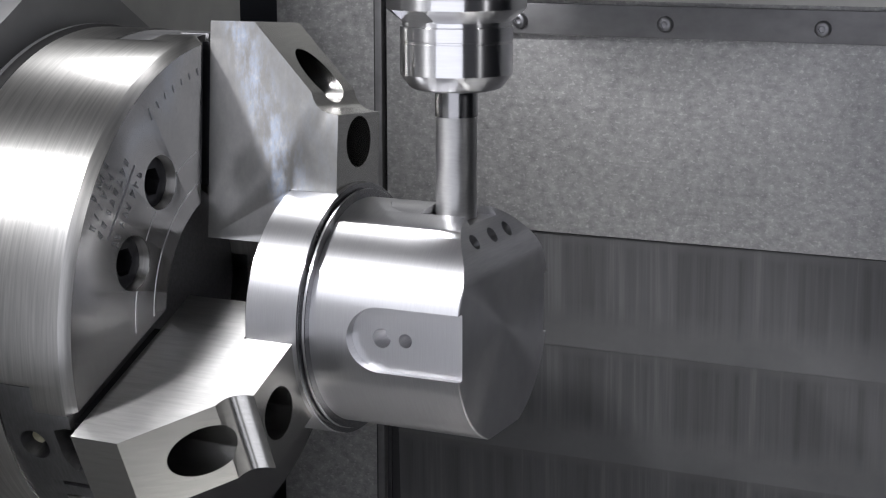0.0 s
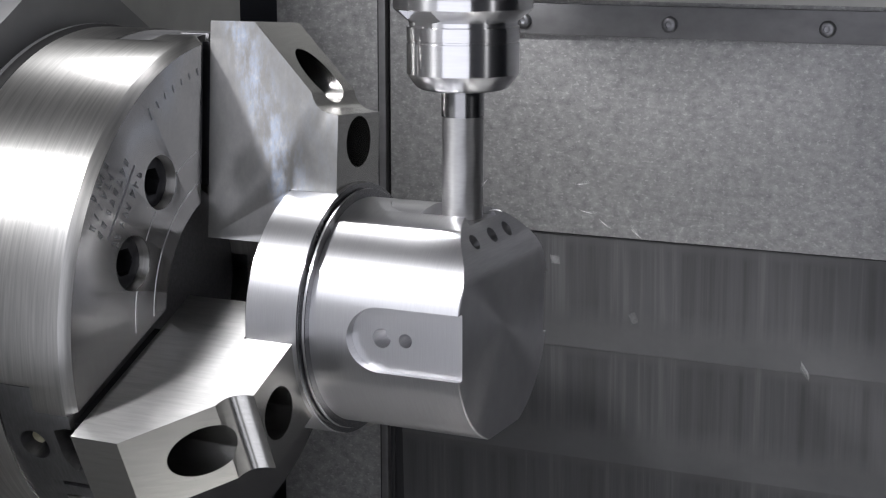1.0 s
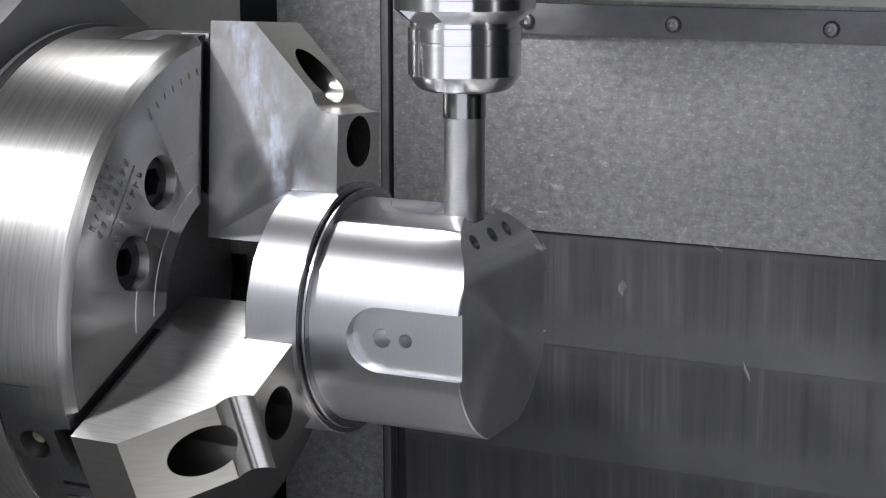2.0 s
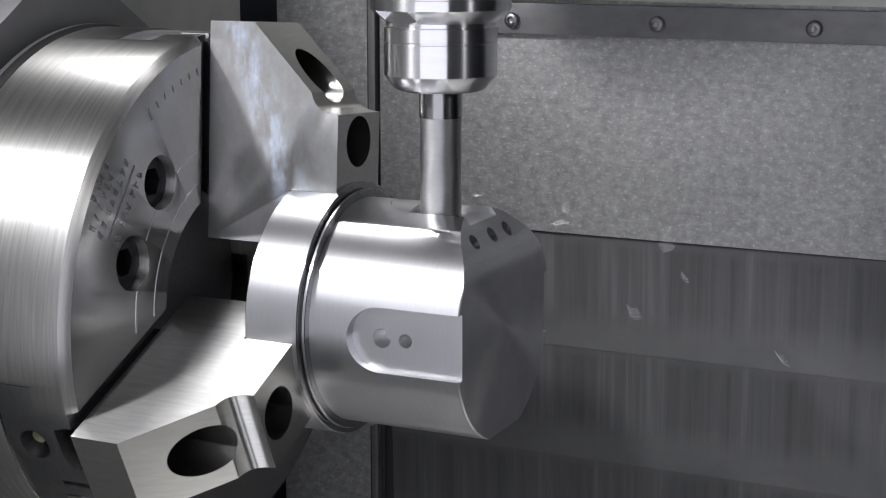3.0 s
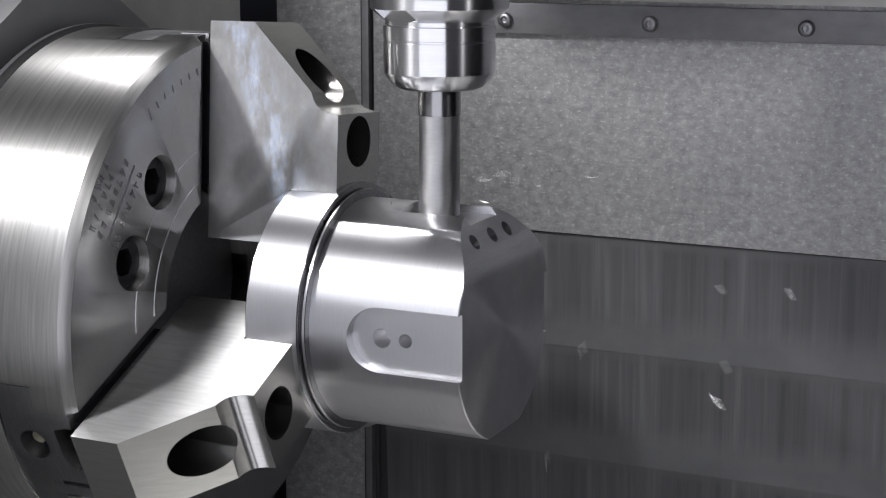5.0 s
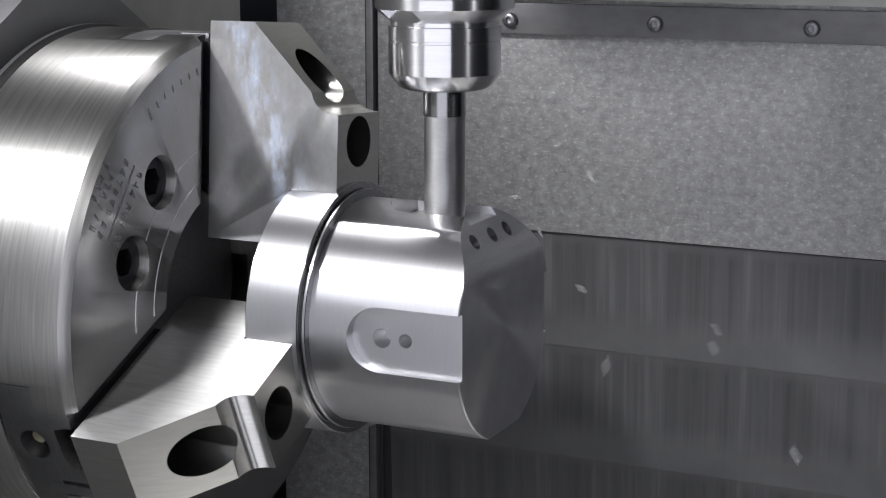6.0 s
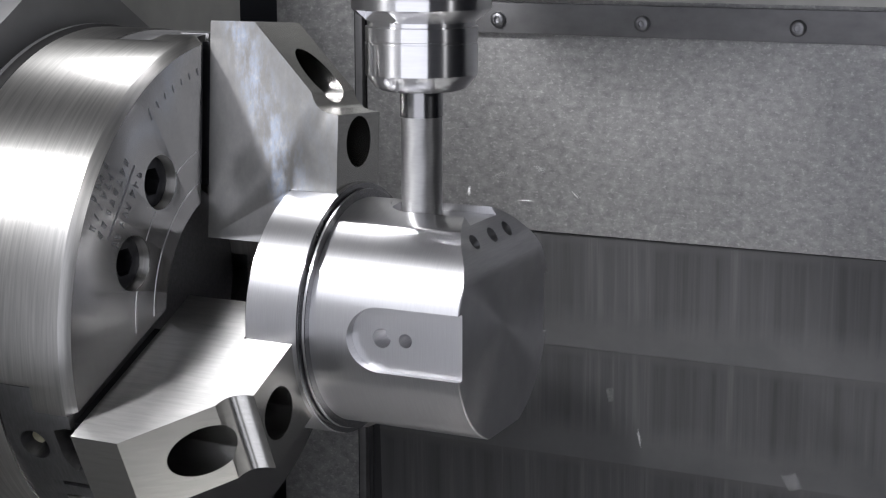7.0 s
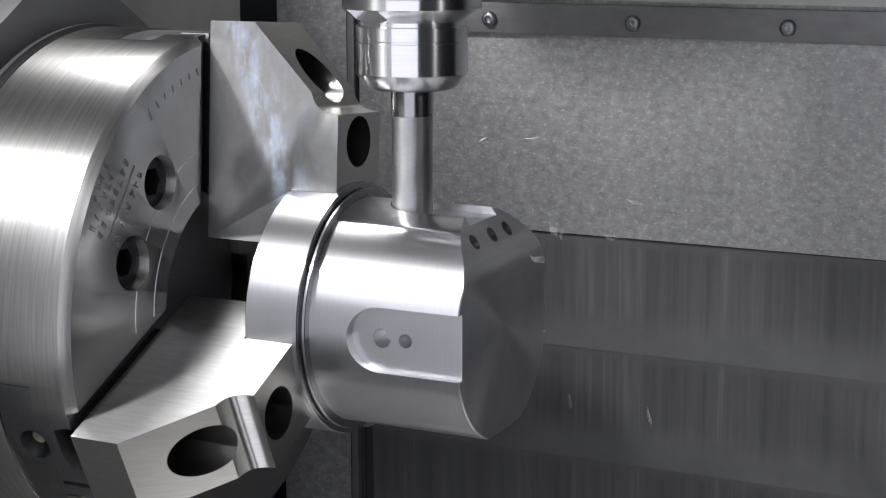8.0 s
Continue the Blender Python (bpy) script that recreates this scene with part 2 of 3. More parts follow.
def rod(axis, centre, r, a0, a1, segments=48):
    return revolve([(a0, 0), (a0, r), (a1, r), (a1, 0)], segments, axis, centre)


def prism(points, axis, lo, hi):
    """A polygon (two coordinates) drawn out along the third axis."""
    bm = bmesh.new()
    def at(p, d):
        return {"X": (d, p[0], p[1]), "Y": (p[0], d, p[1]), "Z": (p[0], p[1], d)}[axis]
    a = [bm.verts.new(at(p, lo)) for p in points]
    b = [bm.verts.new(at(p, hi)) for p in points]
    bm.faces.new(a)
    bm.faces.new(b[::-1])
    n = len(points)
    for i in range(n):
        bm.faces.new((a[i], b[i], b[(i + 1) % n], a[(i + 1) % n]))
    bmesh.ops.recalc_face_normals(bm, faces=bm.faces[:])
    return bm


def turn(bm, m):
    bmesh.ops.transform(bm, matrix=m, verts=bm.verts)
    return bm


def joined(*bms):
    out = bms[0]
    for b in bms[1:]:
        me = bpy.data.meshes.new("join")
        b.to_mesh(me)
        b.free()
        out.from_mesh(me)
        bpy.data.meshes.remove(me)
    return out


def carved(name, bm, cutters, material, bevel=0.0, sharp=28, keep=None):
    """The solid bm less the cutters, with its edges broken: a finished mesh."""
    base = new("work", raw(bm))
    made = [base]
    for c in cutters:
        ob = new("cutter", raw(c))
        made.append(ob)
        mod = base.modifiers.new("cut", "BOOLEAN")
        mod.object, mod.operation, mod.solver = ob, "DIFFERENCE", "EXACT"
    if keep is not None:
        ob = new("cutter", raw(keep))
        made.append(ob)
        mod = base.modifiers.new("keep", "BOOLEAN")
        mod.object, mod.operation, mod.solver = ob, "INTERSECT", "EXACT"
    if bevel:
        mod = base.modifiers.new("edge", "BEVEL")
        mod.width, mod.segments, mod.limit_method, mod.angle_limit = bevel * U, 2, "ANGLE", radians(32)
        mod.harden_normals = False
    dg = bpy.context.evaluated_depsgraph_get()
    me = bpy.data.meshes.new_from_object(base.evaluated_get(dg))
    me.name = name
    for ob in made:
        data = ob.data
        bpy.data.objects.remove(ob)
        bpy.data.meshes.remove(data)
    me.materials.clear()
    me.materials.append(material)
    smooth(me, sharp)
    return me


def raw(bm):
    bmesh.ops.scale(bm, vec=(U, U, U), verts=bm.verts)
    me = bpy.data.meshes.new("raw")
    bm.to_mesh(me)
    bm.free()
    return me


def rx(deg):
    return Matrix.Rotation(radians(deg), 4, "X")


# ---- the machine's walls
BACK = 300
headstock = tagged(part("wall_west", prism([(-900, -420), (231, -420), (231, 174), (-900, 174)], "X", -620, -300), WALLPAINT),
                   "light grey painted headstock wall behind the chuck", "wall", kind="structure")
tagged(part("wall_far_west", box(-920, -900, -1000, 440, -420, 1000), GREYPAINT), "grey painted end wall over the headstock", "wall", kind="structure")
tagged(part("wall_north", box(-900, 900, 420, 440, -420, 1000), DARKPAINT), "dark back wall of the machine behind the sliding cover", "wall", kind="structure")
tagged(part("wall_east", box(880, 900, -980, 420, -420, 1000), DARKPAINT), "dark painted end wall of the machine", "wall", kind="structure")
tagged(part("wall_south", joined(box(-900, 900, -1000, -980, 900, 1000), box(-900, -720, -1000, -980, -330, 900), box(720, 900, -1000, -980, -330, 900)), DULLPAINT), "dull dark front of the machine with its door slid open", "wall", kind="structure")
tagged(part("wall_south_sill", box(-900, 900, -1000, -980, -420, -330), GREYPAINT), "grey sill wall under the open door", "wall", kind="structure")
tagged(part("floor", box(-900, 900, -1000, 440, -440, -420), TRAYPAINT), "grey oily chip tray of the machine", "floor", kind="structure")
# added reflector out of view: throws light up under the chuck and work
tagged(part("floor_chute", prism([(-200, -335), (300, -350), (300, -420.2), (-200, -420.2)], "X", -420, 120), BOUNCE), "unseen light sheet over the tray, added to bounce light up", "floor", kind="structure")
tagged(part("ceiling", box(-900, 900, -1000, 440, 1000, 1020), GREYPAINT), "grey painted roof of the machine", "ceiling", kind="structure")
tagged(part("wall_panel", box(-316, -150, BACK + 8, BACK + 16, -420, 1000), GALV), "fixed galvanised sheet panel behind the sliding cover", "panel", kind="structure")


def lamp_fitting():
    ob = thing("machine_lamp", "square work lamp under the machine roof", "lamp", at=(-566, -576, 618))
    d = (Vector((-100, -150, -80)) - Vector((-560, -570, 610))).normalized()
    h = d.to_track_quat("-Z", "X").to_matrix().to_4x4()
    part("housing", turn(box(-64, 64, -64, 64, 0, 36, 4), h), GREYPAINT, ob)
    part("bracket", box(-10, 10, -10, 10, 24, 382, 2), GREYPAINT, ob)
    high = thing("machine_lamp", "square work lamp high under the machine roof", "lamp", at=(-484, -486, 763))
    d4 = (Vector((-90, 300, 80)) - Vector((-480, -480, 755))).normalized()
    part("housing", turn(box(-40, 40, -40, 40, 0, 30, 3), d4.to_track_quat("-Z", "X").to_matrix().to_4x4()), GREYPAINT, high)
    part("bracket", box(-8, 8, -8, 8, 20, 237, 2), GREYPAINT, high)
    rear = thing("machine_lamp", "small round work lamp at the back of the machine roof", "lamp", at=(-370, 165, 869))
    d3 = (Vector((-40, -40, 0)) - Vector((-367, 163, 861))).normalized()
    part("housing", turn(rod("Z", (0, 0, 0), 72, 0, 30, 48), d3.to_track_quat("-Z", "Y").to_matrix().to_4x4()), GREYPAINT, rear)
    part("bracket", box(-8, 8, -8, 8, 20, 131, 2), GREYPAINT, rear)
    # invented housing round the end-face fill light
    end_fill = thing("machine_lamp", "small unseen fill lamp added for the workpiece's end face", "lamp", at=(616, -197, 303))
    d2 = (Vector((0, 0, 40)) - Vector((610, -195, 300))).normalized()
    part("housing", turn(box(-34, 34, -26, 26, 0, 24, 3), d2.to_track_quat("-Z", "Y").to_matrix().to_4x4()), GREYPAINT, end_fill)
    part("bracket", box(-6, 6, -6, 6, 16, 698, 2), GREYPAINT, end_fill)
    return ob


lamp_fitting()


# ---- the spindle cover plate and the chuck
plate = thing("spindle_cover_plate", "grey painted cover plate round the spindle nose", "cover plate", at=(-300, 0, 0))
part("plate", prism([(-22, 173), (22, 173), (165, 85), (165, -150), (-165, -150), (-165, 85)], "X", 0, 32), PLATEPAINT, plate)
part("spindle_nose", rod("X", (0, 0, 0), 118, 32, 42, 96), DARKSTEEL, plate)

JAW_TURNS = (-4.0, 114.3, 235.0)
FACE = -168


def chuck():
    ob = thing("lathe_chuck", "large three-jaw lathe chuck of brushed ground steel", "chuck", at=(-260, 0, 0))
    X = 260
    body = revolve([(6, 0), (6, 140), (10, 145), (FACE + X - 4.5, 145), (FACE + X, 140.5), (FACE + X, 0)], 160)
    cuts = [rod("X", (0, 0, 0), 60, FACE + X - 40, FACE + X + 10, 96)]
    for a in JAW_TURNS:
        cuts.append(turn(box(FACE + X - 25, FACE + X + 5, -28, 28, 40, 160), rx(a)))
        cuts.append(turn(box(FACE + X - 47, FACE + X - 24, -41, 41, 40, 160), rx(a)))
    for s in range(3):
        for ang in (130.7, 159.0):
            r = radians(ang + 120 * s)
            cuts.append(rod("X", (0, 94 * math.cos(r), 94 * math.sin(r)), 14.2, FACE + X - 26, FACE + X + 5))
    me = carved("chuck_body", body, cuts, CHUCK, 0.7)
    me.materials.append(CHUCKFACE)
    for f in me.polygons:
        if f.normal.x > 0.9:
            f.material_index = 1
    part("chuck_body", me, CHUCK, ob)
    # added black ring: the dark shadow line between chuck and cover plate
    part("rear_seal", revolve([(1, 0), (1, 143), (2, 146.6), (5, 146.6), (6, 143), (6, 0)], 128), RUBBER_GAPSHADE, ob, "black ring standing in for the shaded gap behind the chuck")
    c = (0, -41, 31)
    part("bore_screw", rod("X", c, 6.0, FACE + X - 36, FACE + X - 24, 32), DARKSTEEL, ob, "oily screw head in the bore")
    part("bore_plate", rod("X", (0, 0, 0), 59, FACE + X - 39, FACE + X - 34, 64), DARKSTEEL, ob, "dark oily plate in the chuck's bore")
    for s in range(3):
        for ang in (130.7, 159.0):
            r = radians(ang + 120 * s)
            c = (0, 94 * math.cos(r), 94 * math.sin(r))
            hexa = turn(prism([(7.8 * math.cos(k * math.pi / 3), 7.8 * math.sin(k * math.pi / 3)) for k in range(6)], "X", FACE + X - 16, FACE + X), Matrix.Translation(c))
            part("socket_screw", carved("socket_screw", rod("X", c, 13.5, FACE + X - 26, FACE + X - 5.5), [hexa], BLACKBOLT, 0.6), BLACKBOLT, ob, "black socket screw sunk in the face")
    for a in JAW_TURNS:
        f = FACE + X
        t = prism([(f - 46.4, -40), (f - 24.6, -40), (f - 24.6, -27.3), (f - 4, -27.3), (f - 4, 27.3), (f - 24.6, 27.3), (f - 24.6, 40), (f - 46.4, 40)], "Z", 62, 160)
        cuts = [rod("Z", (f - 30, 7, 0), 8.6, 112, 170), prism([(f - 15, 18), (f - 8, 20), (f + 5, 20), (f + 5, -4), (f - 9, -7), (f - 14, 2)], "Z", 124, 170),
                box(f - 22, f + 5, -19, -16, 138, 170)]
        me = carved("master_jaw", t, cuts, CARRIER, 0.5, keep=rod("X", (0, 0, 0), 144.2, 0, 120, 160))
        me.transform(rx(a))
        mj = part("master_jaw", me, CARRIER, ob, "dark oiled jaw carrier in its slot")
        part("plug", turn(rod("Z", (FACE + X - 31, 7.7, 0), 3.6, 111, 139, 24), rx(a)), BRASS, mj, "yellowed round plug in the hole")
    return ob


chuck_ob = chuck()


def jaw(angle, label, flank):
    ob = thing("chuck_jaw", label, "chuck jaw", "jaws of the chuck", at=(-166, 0, 0))
    X = 166
    w = 23.5
    prof = [(-166, 150.4), (-138.8, 150.4), (-103.6, 114.9), (-102.7, 111.6), (-100.6, 108.4), (-97.4, 106.0), (-93.2, 104.6), (-87.8, 104.1), (-87.8, 55), (-116, 55), (-116, 34), (-166, 34)]
    body = prism([(x + X, z) for x, z in prof], "Y", -w, w)
    back = Matrix.Rotation(radians(-angle), 4, "X")
    cuts = [rod("X", (0, 0, 0), 67.6, -116 + X, 100, 128)]
    cuts[0] = turn(cuts[0], back)
    cuts.append(rod("X", (0, 0, 89.2), 13.6, -87.8 + X - 34, -60 + X, 48))
    cuts.append(rod("X", (0, 0, 89.2), 8, -166 + X - 5, -60 + X, 32))
    cuts.append(rod("X", (0, 0, 123), 13.8, -158 + X, -60 + X, 48))
    cuts.append(rod("X", (0, 0, 123), 8, -166 + X - 5, -60 + X, 32))
    me = carved("jaw_body", body, cuts, JAW, 0.45, 25)
    me.materials.append(flank)
    for f in me.polygons:
        if abs(f.normal.y) > 0.97 and abs(f.center.y) > 23 * U:
            f.material_index = 1
    me.transform(rx(angle))
    part("jaw_body", me, JAW, ob)
    # toothed base, where the jaw locks into its carrier
    base = prism([(-7, 62), (0.2, 62), (0.2, 139), (-7, 139)], "Y", -w + 2, w - 2)
    part("toothed_base", turn(base, rx(angle)), BLACKBOLT, ob, "dark toothed base of the jaw")
    for z, x0 in ((89.2, -87.8 + X - 33), (123, -158 + X)):
        hexa = turn(prism([(5 * math.cos(k * math.pi / 3), 5 * math.sin(k * math.pi / 3)) for k in range(6)], "X", x0 + 5, x0 + 20), Matrix.Translation((0, 0, z)))
        me = carved("jaw_screw", rod("X", (0, 0, z), 11, x0, x0 + 12), [hexa], BLACKBOLT, 0.6)
        me.transform(rx(angle))
        part("jaw_screw", me, BLACKBOLT, ob, "black socket screw deep in its bore")
    return ob


jaw(JAW_TURNS[0], "steel soft jaw with bluish dried coolant on its flank", JAWSIDE)
jaw(JAW_TURNS[1], "bright milled steel soft jaw gripping the workpiece", FLANK)
jaw(JAW_TURNS[2], "steel soft jaw gripping the workpiece from behind", FLANK)

# ---- the workpiece
SLOT, FLOOR, TOP_END = 16.7, 53.5, -63.8


def slot_cutter(angle, x_end):
    """A round-ended slot open to the end face, its floor flat."""
    bm = joined(rod("Z", (x_end + SLOT, 0, 0), SLOT, FLOOR, 80, 64))
    b2 = box(x_end + SLOT, 30, -SLOT, SLOT, FLOOR, 80)
    return [turn(bm, rx(angle)), turn(b2, rx(angle))]


def workpiece():
    ob = thing("workpiece", "bright turned steel cylinder with milled slots, held in the chuck", "workpiece", at=(-116, 0, 0))
    X = 116
    def sh(bm):
        return turn(bm, Matrix.Translation((X, 0, 0)))
    body = revolve([(-82, 0), (-82, 60), (-0.6, 60), (0, 59.4), (0, 0)], 180)
    cuts = []
    for a in (0, 90, 270):
        cuts += [sh(c) for c in slot_cutter(a, TOP_END if a == 0 else -60.7)]
        for hx, hr in ((-44, 4.9), (-31, 3.6)):
            cuts.append(sh(turn(rod("Z", (hx, 0, 0), hr, FLOOR - 14, 80, 32), rx(a))))
    cuts.append(sh(turn(box(-60, 30, -40, 40, 56.4, 80), rx(180))))
    # sloping land over the end face, with three drilled holes
    cuts.append(sh(prism([(40, 27), (0.05, 27), (-0.6, 32), (-2.2, 37.5), (-4.6, 42), (-16.5, 59), (-24, 69.5), (40, 69.5)], "Y", -80, 80)))
    slope = math.degrees(math.atan2(16.5, 23))
    for y, r in ((-22, 4.2), (0, 4.2), (19, 4.2)):
        m = Matrix.Translation((-7.5, y, 46.5)) @ Matrix.Rotation(radians(90 - slope), 4, "Y")
        cuts.append(sh(turn(rod("Z", (0, 0, 0), r, -14, 12, 32), m)))
    part("turned_body", carved("turned_body", sh(body), cuts, TURNED, 0.35), TURNED, ob)
    part("collar", sh(revolve([(-115.5, 0), (-115.5, 66.8), (-114.8, 67.5), (-85.4, 67.5), (-84.9, 67.0), (-84.9, 62.6), (-84.1, 62.4), (-84.1, 64.0), (-83.7, 64.4),
                               (-82.4, 64.4), (-82.0, 64.0), (-82.0, 58), (-82.0, 0)], 180)), TURNED, ob, "wider turned collar with a narrow raised ring")
    return ob


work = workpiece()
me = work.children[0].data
me.materials.append(FACED_SHADE)
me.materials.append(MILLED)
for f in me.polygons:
    # end face and sloping land get the steel with shade in its colour
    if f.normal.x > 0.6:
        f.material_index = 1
    elif f.normal.x > -0.9 and (f.center.yz.length < 57.5 * U or f.normal.yz.dot(f.center.yz.normalized()) < 0.9):
        f.material_index = 2

# ---- the sliding cover that travels with the milling head
cover = thing("sliding_way_cover", "galvanised and rubbed steel sheet cover sliding with the milling head", "way cover", at=(0, BACK, 0))
part("upper_sheet", box(-221, 420, 0, 8, -11.5, 420, 0.6), GALV, cover, "mottled galvanised upper sheet")
part("top_strip", box(-168, 420, -5, -0.2, 126, 147, 0.6), STRIP, cover, "grey screwed strip along the sheet")
part("upper_housing", box(-221, 420, -9, -0.2, 150, 420, 0.8), LIGHTPAINT, cover)
for z0, z1 in ((-93, -12.5), (-174, -93.2), (-255, -174.2), (-420, -255.2)):
    sheet = prism([(2.6, z1), (4.8, z0 + 26), (2.0, z0), (12, z0), (12, z1)], "X", -214, 420)
    part("lower_sheet", sheet, COVER, cover, "rubbed steel sheet with upright streaks")
part("edge_strip", box(-229, -223.5, -3, 3, -420, 420, 0.8), STRIP, cover)
part("edge_seal", box(-233, -220.5, 3.2, 7, -420, 420, 0.3), RUBBER_GAPSHADE, cover, "black rubber, gap shade seal along the sheet's edge")
part("gap_seal", box(-221, -213, 5, 11, -420, -11.8, 0.3), RUBBER_GAPSHADE, cover, "black rubber, gap shade seal along the sheet's edge")
for bx in (-115.7, -11.9, 92.0, 196.0):
    head = revolve([(-9.0, 0), (-9.0, 2.0), (-8.4, 4.2), (-7.0, 5.2), (-5.0, 5.4), (-5.0, 0)], 32, "Y", (bx, 0, 135.3))
    hexa = turn(prism([(2.4 * math.cos(k * math.pi / 3), 2.4 * math.sin(k * math.pi / 3)) for k in range(6)], "Y", -12, -7), Matrix.Translation((bx, 0, 135.3)))
    part("button_screw", carved("button_screw", head, [hexa], DARKSTEEL, 0.2), DARKSTEEL, cover, "round-headed socket screw")

# ---- the milling head
TIP = 53.6
spindle = thing("milling_spindle", "polished milling spindle with collet holder and end mill", "milling spindle", at=(0, 0, 0))
holder = revolve([(119.4, 0), (119.4, 12.4), (119.5, 19.0), (119.9, 21.0), (120.8, 23.0), (122.2, 24.6), (127.4, 28.4), (128.0, 28.7), (143.8, 28.7), (144.0, 28.2), (145.0, 28.2), (145.2, 28.7),
                  (151.8, 28.7), (152.4, 27.6), (154.4, 27.6), (155.4, 29.0), (160.2, 34.9), (161.0, 35.5), (166.0, 35.5), (166.3, 34.8), (167.3, 34.8), (167.6, 36), (200, 36), (200, 0)], 160, "Z")
flat_cuts = [turn(box(26.9, 60, -12, 12, 152.6, 160.6), Matrix.Rotation(radians(a), 4, "Z")) for a in (-112, 68)]
part("collet_holder", carved("collet_holder", holder, flat_cuts, NUT, 0.0, 14), NUT, spindle, "polished steel collet holder")
part("shank", rod("Z", (0, 0, 0), 11.0, 106, 119.8, 64), SHANK, spindle, "dark ground cutter shank")
part("nose", revolve([(199.5, 0), (199.5, 60), (206, 62), (210, 66), (214, 68), (382, 68), (382, 0)], 96, "Z"), DARKSTEEL, spindle)
part("head_housing", box(-80, 460, -14.8, 250, 379, 800, 3), GREYPAINT, spindle, "grey painted milling head housing")
# unseen slab, its lower and left edges set to shade the sheet's top
part("front_apron", box(-228, 460, -60, -15, 405, 800, 3), GREYPAINT, spindle, "unseen slab added to cast the head's shadow on the sheet")


def cutter_mesh():
    """Four-flute end mill: a fluted section wound up the axis."""
    bm = bmesh.new()
    n, levels = 64, 30
    rings = []
    for k in range(levels + 1):
        z = TIP + (106.2 - TIP) * k / levels
        fade = min(1.0, max(0.0, (103 - z) / 8))
        ring = []
        for i in range(n):
            a = 2 * math.pi * i / n
            ph = (a - (z - TIP) * 0.055) * 4 % (2 * math.pi)
            cut = max(0.0, math.sin(ph * 0.5) ** 2)
            r = 10.7 - 0.18 * fade * cut
            ring.append(bm.verts.new((r * math.cos(a), r * math.sin(a), z)))
        rings.append(ring)
    for p, q in zip(rings, rings[1:]):
        for i in range(n):
            j = (i + 1) % n
            bm.faces.new((p[i], p[j], q[j], q[i]))
    bm.faces.new(rings[0][::-1])
    bm.faces.new(rings[-1])
    return bm


cutter = part("end_mill", cutter_mesh(), CARBIDE, spindle, "grey four-flute carbide end mill")



# ---- stock still standing in the top slot: slices that go as the cutter reaches them
def slot_half(x):
    c = TOP_END + SLOT
    return SLOT if x > c else math.sqrt(max(0.0, SLOT * SLOT - (x - c) ** 2))


def stock_slice(x0, x1):
    bm = bmesh.new()
    n, ends = 10, []
    for x in (x0, x1):
        h = max(0.6, slot_half(x)) - 0.05
        top = [bm.verts.new((x + 116, -h + 2 * h * i / n, math.sqrt(60 ** 2 - (-h + 2 * h * i / n) ** 2) - 0.02)) for i in range(n + 1)]
        low = [bm.verts.new((x + 116, -h + 2 * h * i / n, FLOOR + 0.05)) for i in range(n + 1)]
        ends.append((top, low))
    (t0, l0), (t1, l1) = ends
    for i in range(n):
        bm.faces.new((t0[i], t1[i], t1[i + 1], t0[i + 1]))
        bm.faces.new((l0[i + 1], l1[i + 1], l1[i], l0[i]))
        bm.faces.new((t0[i], t0[i + 1], l0[i + 1], l0[i]))
        bm.faces.new((t1[i + 1], t1[i], l1[i], l1[i + 1]))
    bm.faces.new((t0[0], l0[0], l1[0], t1[0]))
    bm.faces.new((t1[n], l1[n], l0[n], t0[n]))
    bmesh.ops.recalc_face_normals(bm, faces=bm.faces[:])
    return bm


CUT_FROM, SLICES = -40.0, 10
slices = []
for k in range(SLICES):
    xa = TOP_END + 0.1 + (CUT_FROM - TOP_END) * k / SLICES
    xb = TOP_END + 0.1 + (CUT_FROM - TOP_END) * (k + 1) / SLICES
    slices.append((part("stock_slice", stock_slice(xa, xb), TURNED, work), (xa + xb) / 2))

# ---- marks cut into the chuck's face: a ruled line and rows of worn lettering
def mark(y, z, along, length, high):
    bm = box(-0.1, 0.15, -length / 2, length / 2, -high / 2, high / 2)
    turn(bm, Matrix.Translation((FACE + 260.05, y, z)) @ rx(along))
    part("engraved_mark", bm, DARKSTEEL, chuck_ob, "worn engraved mark")


# two turned ring lines on the face, broken by the screw holes and jaw slots
def ring_line(radius, lo, hi):
    n = max(3, int((hi - lo) / 3))
    bm = bmesh.new()
    rows = []
    for i in range(n + 1):
        a = radians(lo + (hi - lo) * i / n)
        rows.append([bm.verts.new((FACE + 260 + dx, r * math.cos(a), r * math.sin(a))) for dx, r in
                     ((-0.1, radius - 0.45), (0.14, radius - 0.3), (0.14, radius + 0.3), (-0.1, radius + 0.45))])
    for p, q in zip(rows, rows[1:]):
        for i in range(4):
            j = (i + 1) % 4
            bm.faces.new((p[i], p[j], q[j], q[i]))
    bm.faces.new(rows[0][::-1])
    bm.faces.new(rows[-1])
    bmesh.ops.recalc_face_normals(bm, faces=bm.faces)
    part("ring_line", bm, TURNED, chuck_ob, "thin bright turned ring line")


for lo, hi, first, second in ((108, 182, 130.7, 159.0), (226.5, 302, 250.7, 279.0), (347.5, 424, 370.7, 399.0)):
    ring_line(71.0, lo + 4, hi - 4)
    for a, b in ((lo, first - 8.6), (first + 8.6, second - 8.6), (second + 8.6, hi)):
        ring_line(87.2, a, b)

